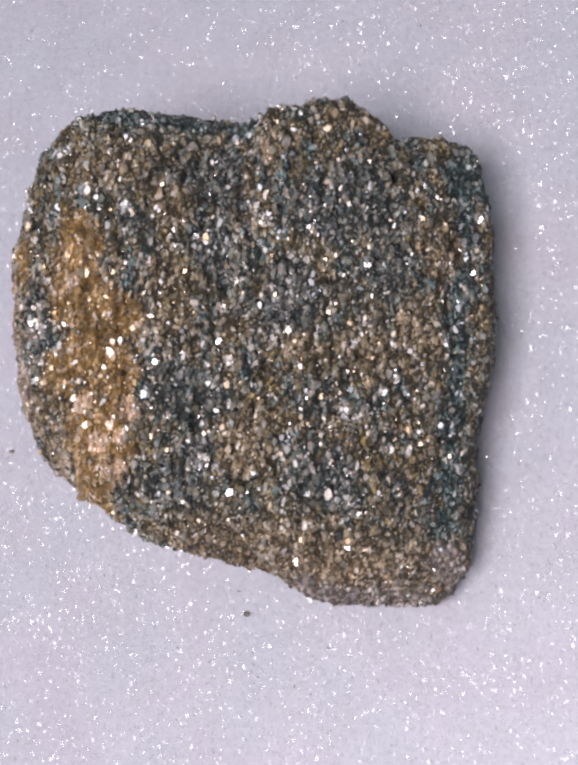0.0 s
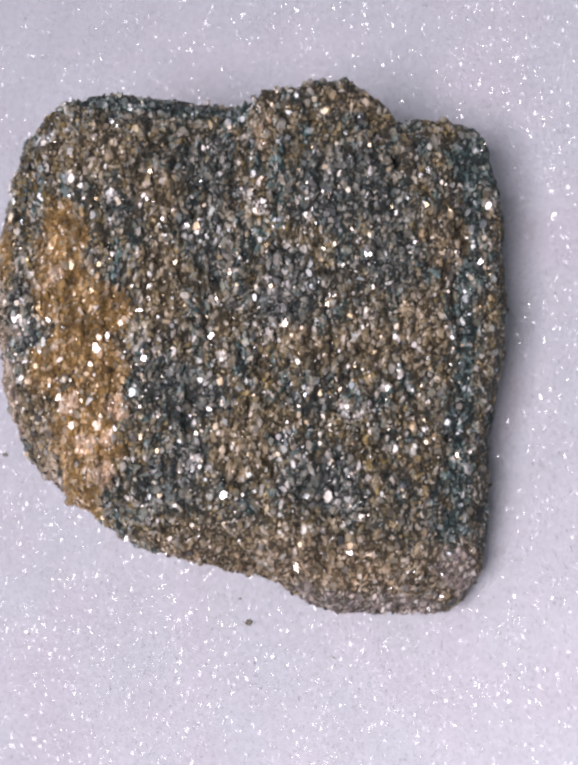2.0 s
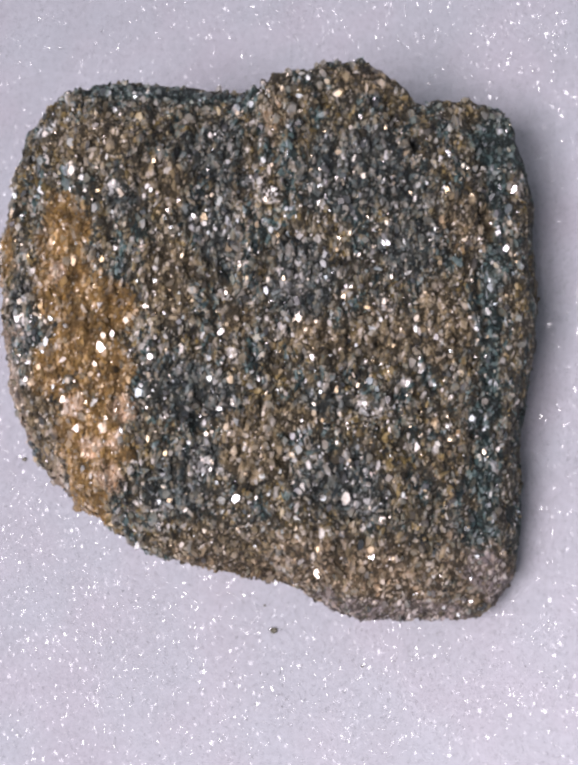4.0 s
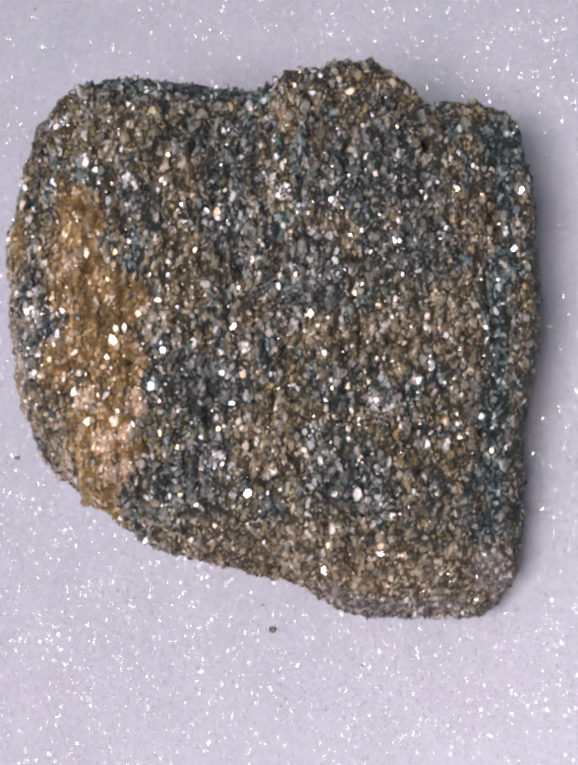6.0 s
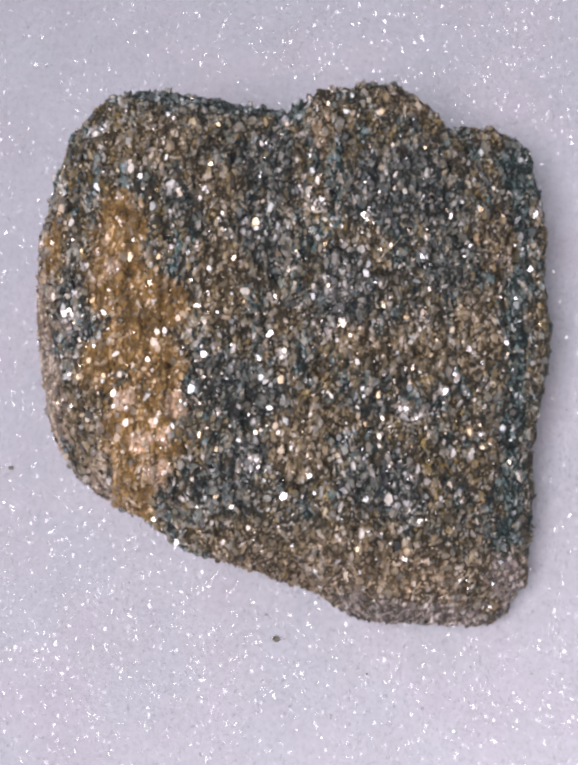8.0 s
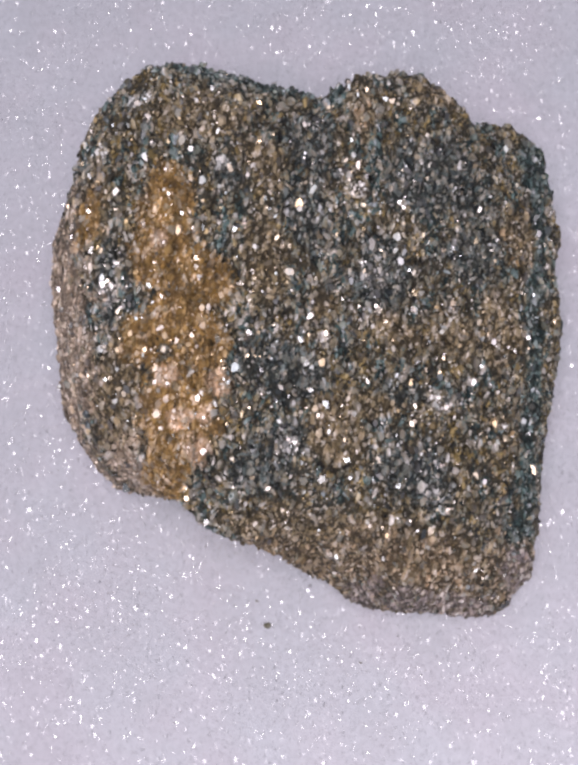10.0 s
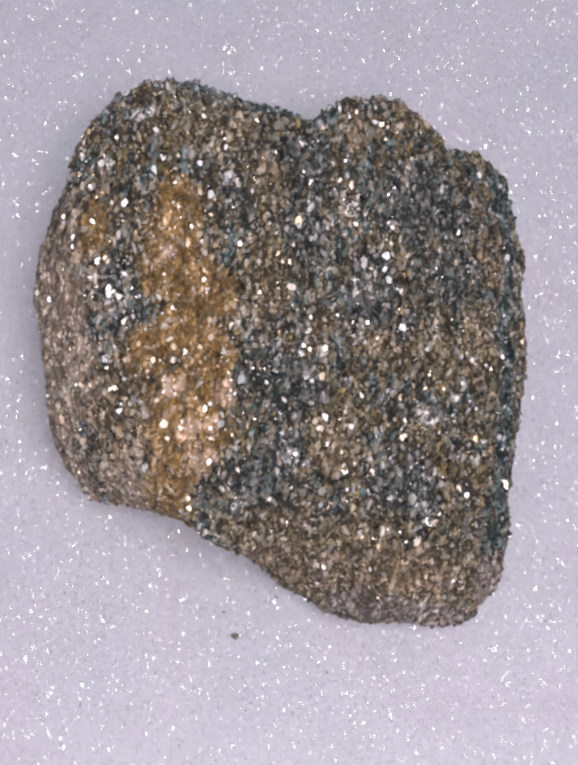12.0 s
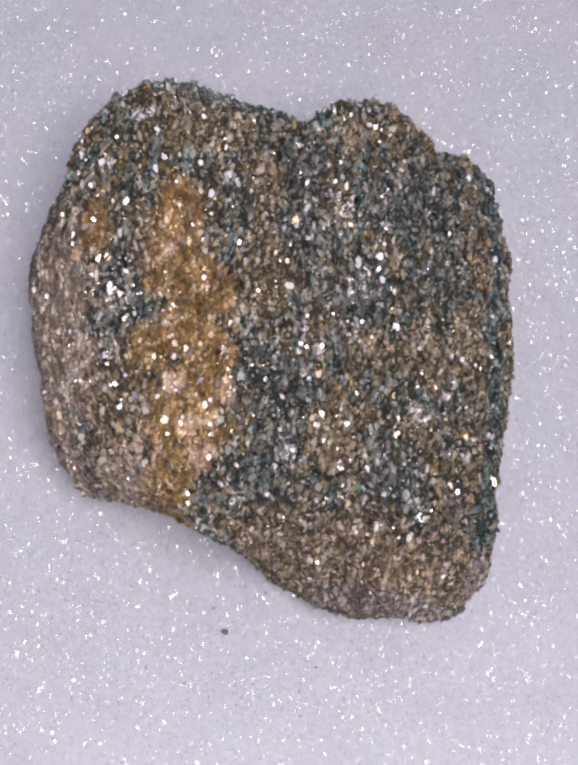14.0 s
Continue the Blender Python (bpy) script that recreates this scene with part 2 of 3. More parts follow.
    bump = nodes.new("ShaderNodeBump")
    bump.inputs["Strength"].default_value, bump.inputs["Distance"].default_value = (0.25, 0.00006) if loose else (0.8, 0.0004)
    links.new(grain, bump.inputs["Height"])
    links.new(bump.outputs[0], bsdf.inputs["Normal"])
    return m


def sheet_material():
    """White foam sheet with a frosted, faintly mottled skin."""
    m, nodes, links, bsdf = nodes_of("glitter_foam")
    where = nodes.new("ShaderNodeNewGeometry").outputs["Position"]
    fine, wide = noise_of(nodes, links, where, 2400, 4, 0.7), noise_of(nodes, links, where, 130, 4, 0.6)
    tint = ramp(nodes, links, noise_of(nodes, links, where, 75, 2, 0.5), [(0.38, (0.466, 0.471, 0.516)), (0.5, (0.472, 0.468, 0.513)), (0.64, (0.482, 0.465, 0.514))])
    colour = blend(nodes, links, 1.0, blend(nodes, links, 1.0, tint, ramp(nodes, links, noise_of(nodes, links, where, 1150, 3, 0.65), [(0.3, 0.93), (0.7, 1.06)]), "MULTIPLY"), ramp(nodes, links, wide, [(0.3, 0.94), (0.7, 1.03)]), "MULTIPLY")
    links.new(colour, bsdf.inputs["Base Color"])
    bsdf.inputs["Roughness"].default_value, bsdf.inputs["IOR"].default_value = 0.5, 1.6
    bump = nodes.new("ShaderNodeBump")
    bump.inputs["Strength"].default_value, bump.inputs["Distance"].default_value = 0.12, 0.0001
    links.new(fine, bump.inputs["Height"])
    links.new(bump.outputs[0], bsdf.inputs["Normal"])
    return m


def fleck_material():
    """Clear glitter flakes: seen through, but for their glint."""
    m, nodes, links, bsdf = nodes_of("glitter_fleck")
    pick = nodes.new("ShaderNodeNewGeometry").outputs["Random Per Island"]
    clear, gloss, mix = nodes.new("ShaderNodeBsdfTransparent"), nodes.new("ShaderNodeBsdfGlossy"), nodes.new("ShaderNodeMixShader")
    nodes.remove(bsdf)
    links.new(ramp(nodes, links, maths(nodes, links, "FRACT", maths(nodes, links, "MULTIPLY", pick, 53.1)), [(0.0, 0.08), (1.0, 0.32)]), gloss.inputs["Roughness"])
    links.new(ramp(nodes, links, pick, [(0.0, 0.022), (0.6, 0.045), (1.0, 0.1)]), mix.inputs["Fac"])
    links.new(clear.outputs[0], mix.inputs[1])
    links.new(gloss.outputs[0], mix.inputs[2])
    links.new(mix.outputs[0], nodes["Material Output"].inputs["Surface"])
    return m


def crystal_material():
    """Clear to milky quartz and feldspar, some of it stained pink or amber."""
    m, nodes, links, bsdf = nodes_of("quartz")
    pick = nodes.new("ShaderNodeObjectInfo").outputs["Random"]
    where = nodes.new("ShaderNodeNewGeometry").outputs["Position"]
    tint = ramp(nodes, links, pick, [(0.0, (0.62, 0.6, 0.58)), (0.45, (0.72, 0.66, 0.62)), (0.75, (0.66, 0.52, 0.45)), (1.0, (0.6, 0.48, 0.32))])
    cloud = ramp(nodes, links, noise_of(nodes, links, where, 4200, 3, 0.6), [(0.3, 0.55), (0.65, 1.1)])
    links.new(blend(nodes, links, 1.0, tint, cloud, "MULTIPLY"), bsdf.inputs["Base Color"])
    links.new(ramp(nodes, links, maths(nodes, links, "FRACT", maths(nodes, links, "MULTIPLY", pick, 17.3)), [(0.0, 0.16), (1.0, 0.34)]), bsdf.inputs["Roughness"])
    bsdf.inputs["IOR"].default_value = 1.7
    return m


def crumb_material():
    m, nodes, links, bsdf = nodes_of("crumb_stone")
    where = nodes.new("ShaderNodeNewGeometry").outputs["Position"]
    links.new(ramp(nodes, links, noise_of(nodes, links, where, 3000, 3, 0.6), [(0.35, (0.09, 0.085, 0.06)), (0.65, (0.22, 0.205, 0.15))]), bsdf.inputs["Base Color"])
    bsdf.inputs["Roughness"].default_value = 0.6
    return m


CRUMB, QUARTZ_CRYSTAL = crumb_material(), crystal_material()
GRAIN, SHADED_GROUND_MASS, SHEET, FLECK, MICA = stone_material("mineral_grain", True, 0.32, 1.45), stone_material("shaded_ground_mass", False), sheet_material(), fleck_material(), stone_material("mica", True, 0.19, 2.5, True)


def mesh_of(name, verts, faces, material, smooth=False):
    me = bpy.data.meshes.new(name)
    me.from_pydata(verts.tolist() if hasattr(verts, "tolist") else verts, [], faces.tolist() if hasattr(faces, "tolist") else faces)
    me.materials.append(material)
    if smooth:
        me.polygons.foreach_set("use_smooth", [True] * len(me.polygons))
    me.update()
    return me


def part(name, me, parent, label="", kind=""):
    ob = new(name, me)
    ob.parent = parent
    return tagged(ob, label, kind=kind)


rng = np.random.default_rng(7)


# ---- the sheet ----
def foam_sheet(half=0.2, thick=0.004):
    bm = bmesh.new()
    bmesh.ops.create_cube(bm, size=1, matrix=Matrix.Translation((0, 0, -thick / 2)) @ Matrix.Diagonal((2 * half, 2 * half, thick, 1)))
    bmesh.ops.bevel(bm, geom=[e for e in bm.edges if abs(e.verts[0].co.z - e.verts[1].co.z) > 1e-4], offset=0.012, segments=6, affect="EDGES")
    bmesh.ops.bevel(bm, geom=[e for e in bm.edges if e.verts[0].co.z > -1e-5 and e.verts[1].co.z > -1e-5], offset=0.0008, segments=2, affect="EDGES")
    me = bpy.data.meshes.new("glitter_sheet")
    bm.to_mesh(me)
    bm.free()
    me.materials.append(SHEET)
    return tagged(new("glitter_sheet", me), "white sparkling glitter foam sheet under the stone", "foam sheet", kind="structure")


def flecks(count, half, low, high):
    """Flat four-sided flakes lying at all small tilts in the skin of the sheet, thinning outwards."""
    at = rng.uniform(-half, half, (count, 2)) + np.array([0.0, 0.006])
    size = low * (high / low) ** (rng.random(count) ** 1.6)
    tilt, turn = 0.56 * np.sqrt(rng.random(count)), rng.uniform(0, 2 * np.pi, count)
    axis = np.stack([np.cos(turn), np.sin(turn), np.zeros(count)], 1)
    k = np.arange(4) / 4 * 2 * np.pi
    spin = rng.uniform(0, 2 * np.pi, count)[:, None] + k + rng.uniform(-0.35, 0.35, (count, 4))
    rim = np.stack([np.cos(spin) * rng.uniform(0.3, 0.8, (count, 1)), np.sin(spin) * rng.uniform(0.7, 1.25, (count, 1)), np.zeros_like(spin)], 2) * size[:, None, None]
    c, s = np.cos(tilt)[:, None, None], np.sin(tilt)[:, None, None]
    a = np.broadcast_to(axis[:, None], rim.shape)
    rim = rim * c + np.cross(a, rim) * s + a * (a * rim).sum(2, keepdims=True) * (1 - c)
    lift = (size * np.sin(tilt) * 0.4 + rng.uniform(0.00001, 0.00004, count))[:, None]
    verts = rim + np.stack([np.broadcast_to(at[:, :1], (count, 4)), np.broadcast_to(at[:, 1:], (count, 4)), np.broadcast_to(lift, (count, 4))], 2)
    faces = np.arange(count * 4).reshape(count, 4)
    return mesh_of("glitter", verts.reshape(-1, 3), faces, FLECK)


sheet = foam_sheet()
part("glitter", flecks(460000, 0.075, 0.00012, 0.00032), sheet, "tiny clear glitter flakes", "stuff")

# ---- the stone ----
# the outline all round: degrees; distance of the brow and of the belly from the middle, the belly's height in cm, and how far the foot draws in
ANGLE = (0, 11, 22, 32, 40, 46, 51, 56, 61, 66, 71, 76, 86, 92, 110, 120, 128, 135, 143, 152, 162, 173, 179, 185, 196, 206, 215, 224, 234, 245, 256, 267, 277, 288, 297, 305, 313, 321, 330, 340, 350)
BROW = (2.56, 2.65, 2.78, 3.08, 3.34, 3.53, 3.37, 3.07, 3.09, 3.17, 3.27, 2.77, 2.4, 1.96, 1.77, 2.26, 3.4, 3.43, 3.28, 2.87, 3.21, 3.02, 2.96, 2.95, 3.0, 2.86, 2.6, 2.52, 2.48, 2.51, 2.2, 1.94, 1.99, 2.19, 2.58, 2.9, 3.18, 3.0, 2.66, 2.56, 2.52)
BELLY = (2.57, 2.67, 2.79, 3.05, 3.34, 3.53, 3.66, 3.42, 3.1, 3.17, 3.26, 3.05, 2.81, 3.2, 3.03, 3.39, 3.41, 3.45, 3.3, 3.64, 3.33, 3.12, 3.01, 2.96, 2.97, 2.86, 2.62, 2.52, 2.48, 2.51, 2.48, 2.37, 2.66, 2.97, 3.09, 3.25, 3.18, 3.01, 2.74, 2.56, 2.52)
BELLY_HEIGHT = (1.28, 1.33, 1.4, 1.5, 1.23, 1.69, 1.44, 1.86, 1.26, 1.64, 2.6, 2.74, 1.59, 1.53, 3.05, 3.16, 3.06, 1.95, 1.05, 0.56, 0.54, 0.46, 0.72, 0.97, 1.54, 0.97, 1.42, 2.44, 3.12, 2.69, 2.58, 1.16, 0.93, 1.63, 0.83, 0.67, 0.7, 0.95, 1.06, 1.31, 1.25)
FOOT = (0.86, 0.87, 0.89, 0.88, 0.88, 0.93, 0.93, 0.93, 0.93, 0.93, 0.93, 0.93, 0.93, 0.93, 0.93, 0.93, 0.93, 0.93, 0.93, 0.93, 0.93, 0.93, 0.93, 0.93, 0.92, 0.81, 0.76, 0.75, 0.74, 0.69, 0.77, 0.91, 0.88, 0.9, 0.89, 0.94, 0.94, 0.9, 0.9, 0.88, 0.86)
MID = (-0.1, 0.05)

# worn grooves: from, to, depth, width; broken ledges: from, to, rise of the side to the right of that line, how far it reaches; swells: centre, rise, radius; all in cm
GROOVES = (((-0.62, 1.75), (-0.85, 1.15), 0.1, 0.06), ((2.13, 2.5), (2.25, 1.35), 0.1, 0.07), ((2.25, 1.35), (2.12, -0.95), 0.11, 0.07), ((2.12, -0.95), (1.95, -1.95), 0.09, 0.07), ((0.1, -2.5), (1.35, -2.2), 0.1, 0.06), ((0.8, -0.7), (1.25, -0.95), 0.08, 0.05), ((-2.15, 0.5), (-2.2, -0.4), 0.08, 0.06), ((1.35, 2.6), (1.6, 2.0), 0.07, 0.06), ((0.55, 0.0), (1.2, -0.12), 0.05, 0.04), ((-1.7, 1.9), (-1.9, 1.6), 0.1, 0.06))
LEDGES = (((0.24, 1.8), (0.2, 2.7), 0.1, 0.6), ((2.2, -2.0), (2.25, 2.4), -0.06, 0.25), ((-1.05, 0.0), (-1.1, -1.5), -0.05, 0.4), ((1.3, 2.2), (1.45, 2.9), -0.1, 0.5))
SWELLS = ((-1.0, 1.55, 0.2, 0.45), (-1.15, 0.0, -0.16, 0.28), (-0.4, 0.7, -0.12, 0.22), (0.25, 0.45, -0.09, 0.3), (0.0, -0.4, 0.1, 0.25), (1.3, 0.3, -0.12, 0.25), (-0.4, -1.45, -0.12, 0.35), (-1.55, -1.75, 0.2, 0.3), (1.15, -0.78, 0.1, 0.25), (2.5, 1.95, -0.1, 0.3), (2.0, -0.4, 0.08, 0.3), (-0.88, -1.86, -0.08, 0.3))


def crown(x, y):
    """Height of the broken top face, in cm: a tilted slab, domed and falling off towards its edges."""
    flat = 3.3406 - 0.6516 * x + 0.1191 * y + 0.0219 * x * x - 0.0409 * x * y + 0.0533 * y * y
    twist = 0.0367 * x**3 + 0.0258 * x * x * y + 0.0279 * x * y * y + 0.0168 * y**3
    swell = sum(rise * np.exp(-((x - cx) ** 2 + (y - cy) ** 2) / r**2) for cx, cy, rise, r in SWELLS)
    return flat + twist + (-0.0827 * x**4 - 0.099 * x * x * y * y - 0.0592 * y**4) / 4 + swell


def round_about(values, turn):
    """Values given at ANGLE, eased between."""
    a, v = np.radians(np.r_[ANGLE, 360.0]), np.r_[values, values[0]]
    k = np.clip(np.searchsorted(a, turn, side="right") - 1, 0, len(ANGLE) - 1)
    f = (turn - a[k]) / (a[k + 1] - a[k])
    f = 0.65 * f + 0.35 * f * f * (3 - 2 * f)
    return v[k] * (1 - f) + v[k + 1] * f


def stone_body(around=860):
    turn = np.linspace(0, 2 * np.pi, around, endpoint=False)
    c, s = np.cos(turn), np.sin(turn)
    brow, belly, low = (round_about(v, turn) for v in (BROW, BELLY, BELLY_HEIGHT))
    foot = round_about(FOOT, turn)
    edge = crown(MID[0] + brow * c, MID[1] + brow * s) - 0.12
    rings = []
    for k in np.linspace(0.02, 1, 110):
        x, y = MID[0] + k * brow * c, MID[1] + k * brow * s
        rings.append((x, y, crown(x, y) - 0.12 * max(0, (k - 0.8) / 0.2) ** 2))
    for k in np.linspace(0, 1, 16)[1:]:
        a = k * np.pi / 2
        r = brow + (belly - brow) * (np.sin(a) + k) / 2
        rings.append((MID[0] + r * c, MID[1] + r * s, low + (edge - low) * (np.cos(a) + 1 - k) / 2))
    for k in np.linspace(0, 1, 18)[1:]:
        r = belly * (1 - (1 - foot) * k)
        rings.append((MID[0] + r * c, MID[1] + r * s, low * (1 - k)))
    v = np.array(rings).transpose(0, 2, 1)
    n, m = v.shape[:2]
    v = v.reshape(-1, 3)
    i, j = np.meshgrid(np.arange(n - 1), np.arange(m), indexing="ij")
    quads = np.stack([i * m + j, (i + 1) * m + j, (i + 1) * m + (j + 1) % m, i * m + (j + 1) % m], -1).reshape(-1, 4)
    faces = quads.tolist() + [list(range(m)), list(range((n - 1) * m, n * m))[::-1]]
    # rough, broken relief along the normals
    f = v[quads]
    fn = np.cross(f[:, 2] - f[:, 0], f[:, 3] - f[:, 1])
    vn = np.zeros_like(v)
    for k in range(4):
        np.add.at(vn, quads[:, k], fn)
    vn /= np.linalg.norm(vn, axis=1, keepdims=True) + 1e-12
    if vn[: m * 10, 2].mean() < 0:
        vn = -vn
    upper = np.clip((vn[:, 2] - 0.5) / 0.3, 0, 1)
    push = np.empty(len(v))
    for k, p in enumerate(v):
        x, y, z = p
        q = Vector(p)
        fine = 0.35 + 0.65 * upper[k]
        push[k] = 0.045 * noise.fractal(q * 1.6, 1.0, 2.0, 3) + 0.035 * noise.noise(q * 4.5) + (0.035 + 0.045 * upper[k]) * noise.noise(Vector((x * 10.0, y * 6.5, z * 8.0)))
        push[k] += fine * 0.045 * min(0.2, noise.noise(Vector((x * 20.0, y * 12.0, z * 16.0)))) + fine * 0.05 * noise.noise(Vector((x * 14.0, y * 2.2, z * 3.0)))
        push[k] += upper[k] * (0.05 * noise.noise(q * 2.2 + Vector((3, 1, 7))) + 0.045 * noise.noise(q * 6.0))
    for (ax, ay), (bx, by), rise, reach in LEDGES:
        size = np.hypot(bx - ax, by - ay)
        along = ((v[:, 0] - ax) * (bx - ax) + (v[:, 1] - ay) * (by - ay)) / size
        side = ((v[:, 0] - ax) * (by - ay) - (v[:, 1] - ay) * (bx - ax)) / size + 0.04 * np.sin(v[:, 1] * 11 + v[:, 0] * 5)
        within = np.clip(1 - np.maximum(-along, along - size) / 0.25, 0, 1)
        push += rise * within * np.clip(side / 0.05 + 0.5, 0, 1) * np.exp(-np.maximum(side, 0) / reach) * (v[:, 2] > 0.8)
    for (ax, ay), (bx, by), depth, width in GROOVES:
        along = np.clip(((v[:, 0] - ax) * (bx - ax) + (v[:, 1] - ay) * (by - ay)) / ((bx - ax) ** 2 + (by - ay) ** 2), 0, 1)
        off = np.hypot(v[:, 0] - ax - along * (bx - ax), v[:, 1] - ay - along * (by - ay)) + 0.05 * np.sin(v[:, 0] * 9 + v[:, 1] * 7)
        push -= depth * np.exp(-((off / width) ** 2)) * (v[:, 2] > 1.0)
    push *= np.clip(v[:, 2] / 0.3, 0, 1)
    v = v + vn * push[:, None]
    v[:, 2] = np.maximum(v[:, 2], 0)
    return v, quads, faces


body_verts, body_quads, body_faces = stone_body()
stone = tagged(new("stone"), "rough brown-grey sandstone chunk with ochre stains and glinting grains", "stone")
part("body", mesh_of("body", body_verts * CM, body_faces, SHADED_GROUND_MASS, True), stone)


def ico_shape():
    bm = bmesh.new()
    bmesh.ops.create_icosphere(bm, subdivisions=1, radius=1.0)
    bm.verts.ensure_lookup_table()
    v = np.array([x.co[:] for x in bm.verts])
    f = np.array([[x.index for x in g.verts] for g in bm.faces])
    bm.free()
    return v, f


ICO_V, ICO_F = ico_shape()


def spots(count):
    """Places and normals spread evenly over the stone above its foot, in cm."""
    f = body_verts[body_quads]
    n = np.cross(f[:, 2] - f[:, 0], f[:, 3] - f[:, 1])
    area = np.linalg.norm(n, axis=1) / 2
    n = n / (2 * area[:, None] + 1e-12)
    if n[area > 0][:4000, 2].mean() < 0:
        n = -n
    k = rng.choice(len(f), count, p=area / area.sum())
    a, b = rng.random((2, count, 1))
    return (f[k, 0] * (1 - a) + f[k, 1] * a) * (1 - b) + (f[k, 3] * (1 - a) + f[k, 2] * a) * b, n[k]


def caked(at):
    """The foot of the front and the left flank are caked with finer stuff."""
    stray = rng.normal(0, 0.18, len(at))
    return ((at[:, 1] < -2.4 + stray) & (at[:, 0] > -0.2 + stray)) | (at[:, 0] < -2.8 + stray) | (at[:, 2] < 0.8 + stray)


def chip_mesh(at, n, size, proud, lean, bedding=1.3, facets=6, lowest=0.004):
    """One mesh of flat-topped, bevelled crystal chips set into the stone at the given places, drawn out along its bedding."""
    count = len(at)
    m = n + rng.normal(0, lean, (count, 3))
    m /= np.linalg.norm(m, axis=1, keepdims=True)
    bed = np.array([0.1, 1.0, 0.0]) + rng.normal(0, 0.45, (count, 3))
    u = bed - m * (m * bed).sum(1, keepdims=True)
    u /= np.linalg.norm(u, axis=1, keepdims=True)
    w = np.cross(m, u)
    k = np.arange(facets) / facets * 2 * np.pi + rng.uniform(-0.4, 0.4, (count, facets))
    long, wide = size * bedding * rng.uniform(0.75, 1.3, count), size * rng.uniform(0.65, 1.1, count) / bedding**0.5
    rim = (np.cos(k)[..., None] * u[:, None] * long[:, None, None] + np.sin(k)[..., None] * w[:, None] * wide[:, None, None]) * rng.uniform(0.75, 1.15, (count, facets, 1))
    level = np.clip((n[:, 2] - 0.2) / 0.5, 0.35, 1)
    top = at + n * (size * rng.uniform(*proud, count) * level)[:, None]
    slope = m * size[:, None]
    v = np.concatenate([rim * rng.uniform(0.5, 0.85, (count, 1, 1)) + top[:, None], rim + (top - slope * rng.uniform(0.6, 0.9, (count, 1)))[:, None]], 1)
    v[..., 2] = np.maximum(v[..., 2], lowest)
    base = (np.arange(count) * 2 * facets)[:, None]
    faces = (base + np.arange(facets)).tolist()
    for j in range(facets):
        b = (j + 1) % facets
        faces += (base + np.array([j, j + facets, b + facets, b])).tolist()
    return v.reshape(-1, 3) * CM, faces


def crust(count, low, high):
    """Places, normals and sizes of the fine chips of the whole stone, finer where it is steep or caked."""
    at, n = spots(count)
    size = low * (high / low) ** (rng.random(count) ** 1.7)
    steep = np.clip((0.8 - n[:, 2]) / 0.5, 0, 1) * np.clip((n[:, 1] + 0.7) / 0.4, 0.3, 1)
    return at, n, size * (1 - 0.36 * steep) * np.where(caked(at), rng.uniform(0.75, 1.0, count), 1.0) * np.where(at[:, 1] > 2.3, 0.7, 1.0)


def flakes(count, low, high):
    """Places, normals and sizes of the mica plates, scarcer in the caked stuff."""
    at, n = spots(count)
    keep = ((n[:, 2] > 0.5) | ((n[:, 1] < -0.35) & (n[:, 2] > 0.2) & (at[:, 2] > 0.5))) & ~(caked(at) & (rng.random(count) < 0.3))
    n = 0.4 * n + np.array([0.17, -0.25, 0.55])
    n /= np.linalg.norm(n, axis=1, keepdims=True)
    return at[keep], n[keep], (low * (high / low) ** (rng.random(count) ** 2.0))[keep]


fine_v, fine_f = chip_mesh(*crust(84000, 0.014, 0.05), (-0.35, 0.75), 0.34, 1.6)
part("granular_crust", mesh_of("granular_crust", fine_v, fine_f, GRAIN), stone, "fine mineral grains", "stuff")
plate_v, plate_f = chip_mesh(*flakes(24000, 0.015, 0.064), (0.25, 0.75), 0.21, 1.15)
part("mica", mesh_of("mica", plate_v, plate_f, MICA), stone, "small bright mica plates", "stuff")

# ---- the crystals that stand out ----
# place in plan and size, in cm
CRYSTALS = (
    (-1.04, 1.18, 0.026), (-1.58, 0.82, 0.02), (-0.78, 0.64, 0.026), (-2.29, 1.32, 0.023), (0.14, 1.5, 0.02), (0.28, 1.36, 0.024), (0.29, 2.04, 0.018), (0.37, 0.55, 0.023),
    (1.21, 0.89, 0.018), (1.27, 0.28, 0.03), (0.4, -0.01, 0.026), (-0.03, -0.4, 0.028), (1.13, -0.81, 0.028), (1.93, -0.4, 0.02), (1.81, 1.14, 0.018), (1.01, -0.49, 0.018),
    (-0.36, -1.43, 0.024), (0.33, -1.48, 0.018), (1.18, -1.45, 0.018), (1.81, -0.88, 0.024), (-1.38, -2.1, 0.018), (0.01, 2.16, 0.026), (-0.21, 1.9, 0.026), (-2.37, 1.49, 0.024),
    (-2.18, -0.02, 0.026), (-2.1, -0.29, 0.02), (-1.64, 0.37, 0.029), (-1.22, 0.06, 0.022), (1.2, -1.94, 0.022), (1.46, -1.72, 0.02))


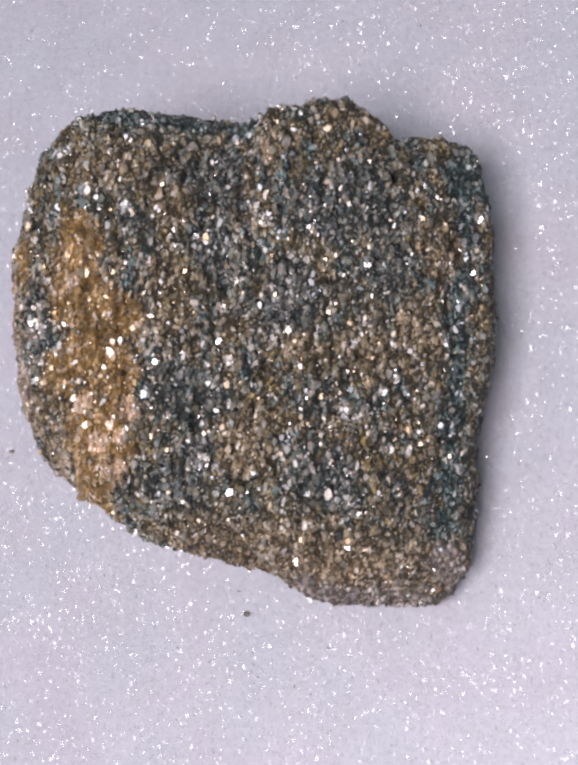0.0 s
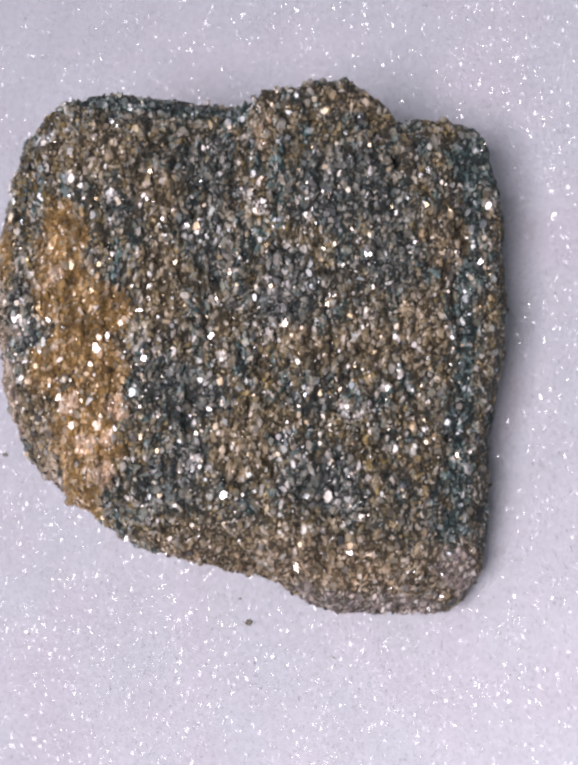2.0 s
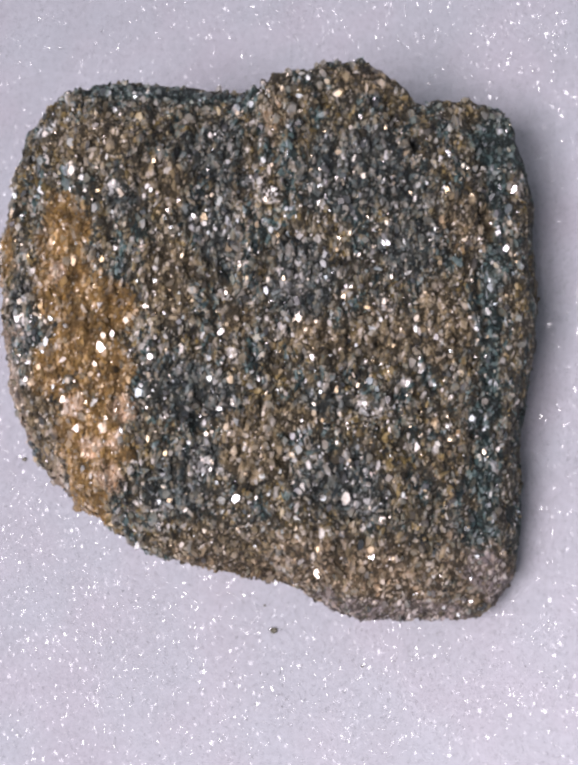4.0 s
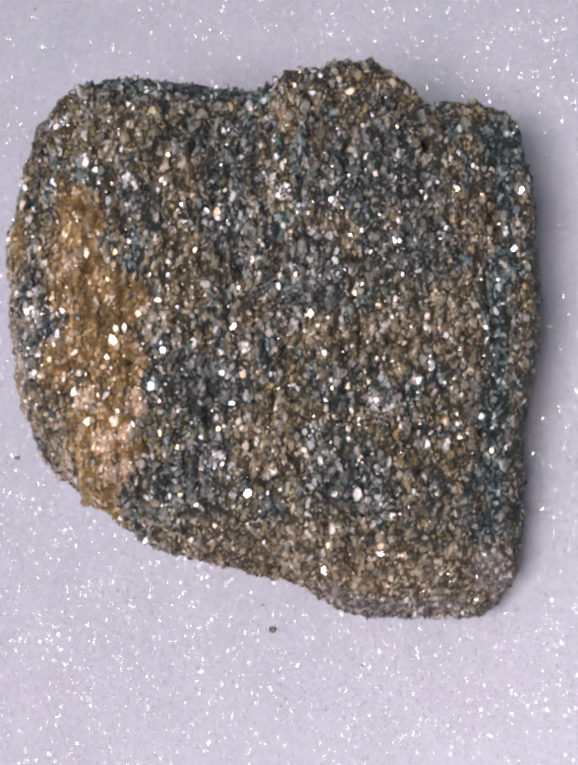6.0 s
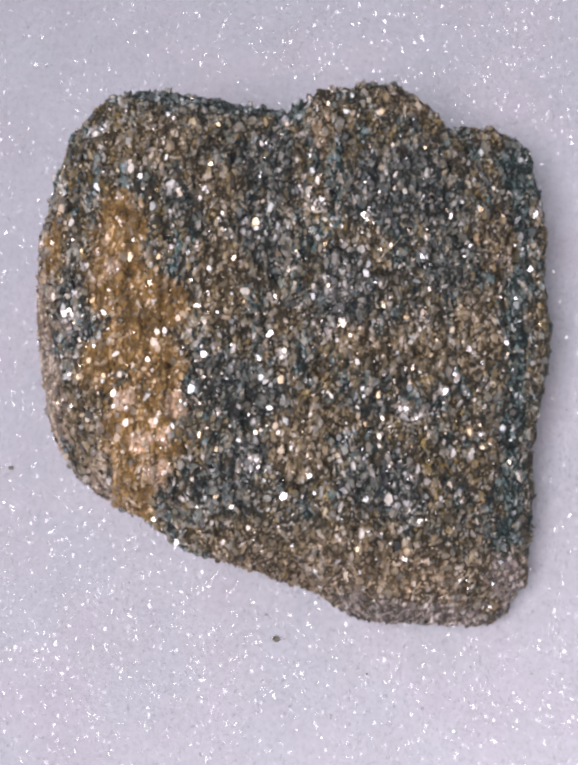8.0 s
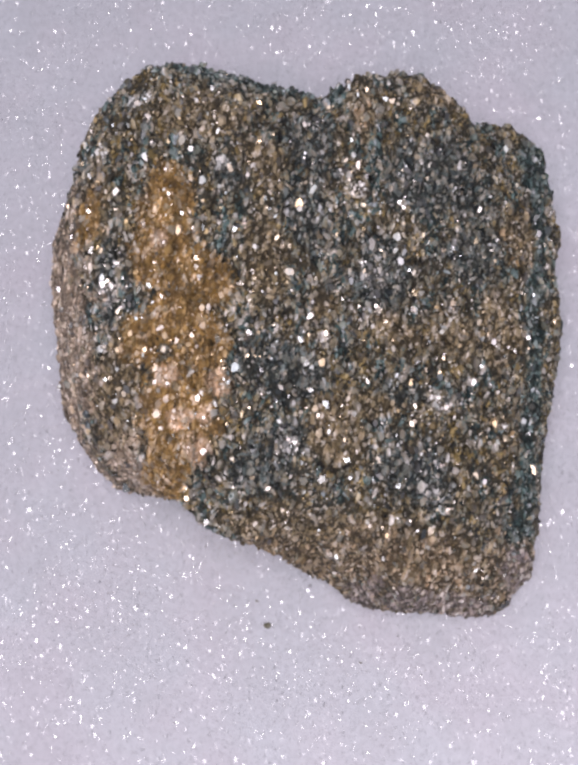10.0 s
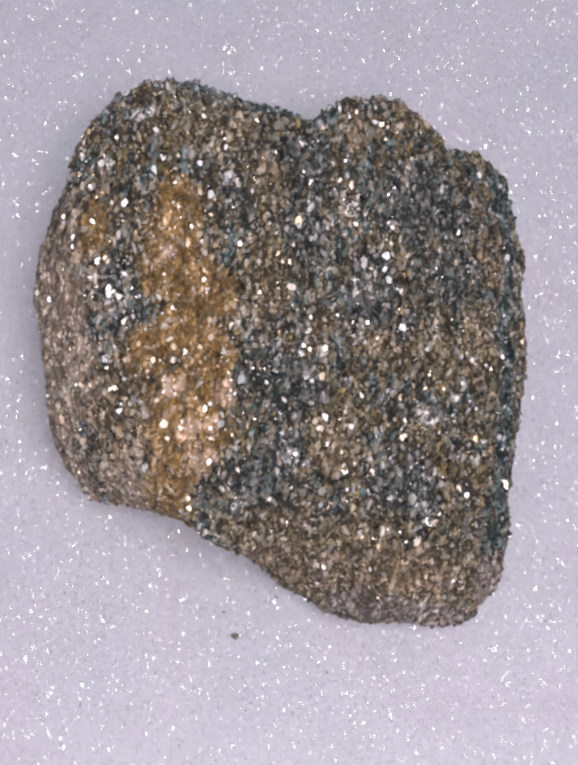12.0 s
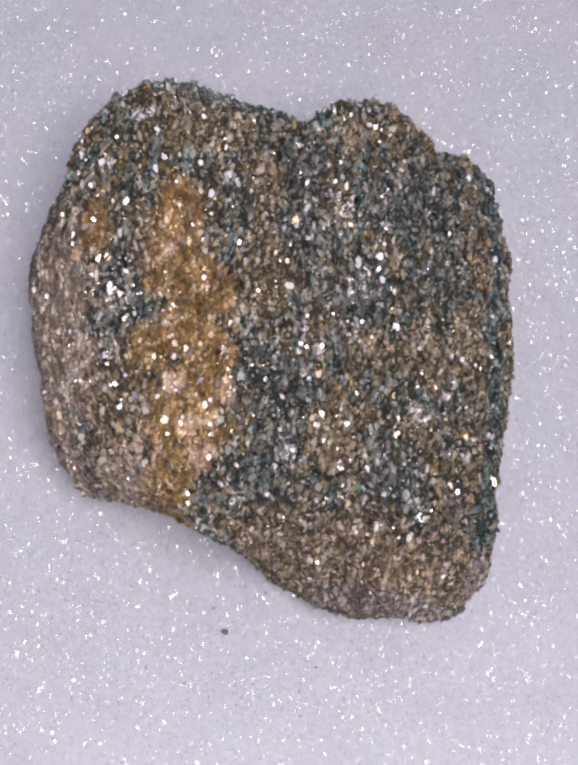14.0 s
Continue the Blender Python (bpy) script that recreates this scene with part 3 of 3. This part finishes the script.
def crystal(x, y, size):
    """A clear crystal with smaller ones grown against it, facing up out of the broken face."""
    near = np.hypot(body_verts[:, 0] - x, body_verts[:, 1] - y) < 0.05
    at = body_verts[near][np.argmax(body_verts[near][:, 2])]
    count = 4
    spread = np.array([[0.0, 0.0, 0.0], [1.5, 0.6, -0.5], [-0.9, 1.5, -0.6], [0.3, -1.7, -0.5]]) * size * rng.uniform(0.7, 1.1, (count, 1))
    facing = np.array([0.1, -0.3, 0.95]) / 1.0 + rng.normal(0, 0.05, (count, 3)) * np.array([[1.0], [3.0], [3.0], [3.0]])
    v, f = chip_mesh(spread, facing, size * np.array([1.0, 0.55, 0.6, 0.5]) * 1.25, (0.25, 0.6), 0.02, 1.1, lowest=-1.0)
    ob = part("quartz_crystal", mesh_of("quartz_crystal", v, f, QUARTZ_CRYSTAL), stone, "bright pale quartz crystal")
    ob.location = Vector((at + np.array([0.0, 0.0, 0.008])) * CM)


for x, y, size in CRYSTALS:
    crystal(x, y, size)

# ---- crumbs fallen on the sheet ----
def crumb(x, y, size):
    v = ICO_V * rng.uniform(0.7, 1.2, (len(ICO_V), 1)) * np.array([1, 0.8, 0.7]) * size
    v[:, 2] -= v[:, 2].min()
    ob = new("crumb", mesh_of("crumb", (v + np.array([x, y, 0.0])) * CM, ICO_F, CRUMB))
    tagged(ob, "tiny grey-brown stone crumb on the white sheet", "stone crumb", "crumbs on the sheet")


for x, y, size in ((-0.9, -2.66, 0.055), (-1.04, -2.36, 0.02), (0.19, -3.08, 0.017), (-4.48, -0.4, 0.04)):
    crumb(x, y, size)


# ---- the largest grains on the broad face of the stone ----
big = []
for _ in range(8):
    grain_v, grain_f = chip_mesh(np.zeros((1, 3)), np.array([[0.0, 0.0, 1.0]]), np.array([0.046]), (0.3, 0.5), 0.15, lowest=-1.0)
    big.append(mesh_of("grain", grain_v, grain_f, GRAIN))
spot_at, spot_n = spots(6000)
keep = [k for k in range(6000) if abs(spot_at[k, 0]) < 2.3 and abs(spot_at[k, 1]) < 2.5 and spot_n[k, 2] > 0.6][:300]
for k in keep:
    ob = part("grain", big[k % 8], stone)
    turn = Vector(spot_n[k]).to_track_quat("Z", "Y").to_euler()
    ob.matrix_basis = Matrix.LocRotScale(Vector(spot_at[k] * CM), turn, [rng.uniform(0.7, 1.1)] * 3)
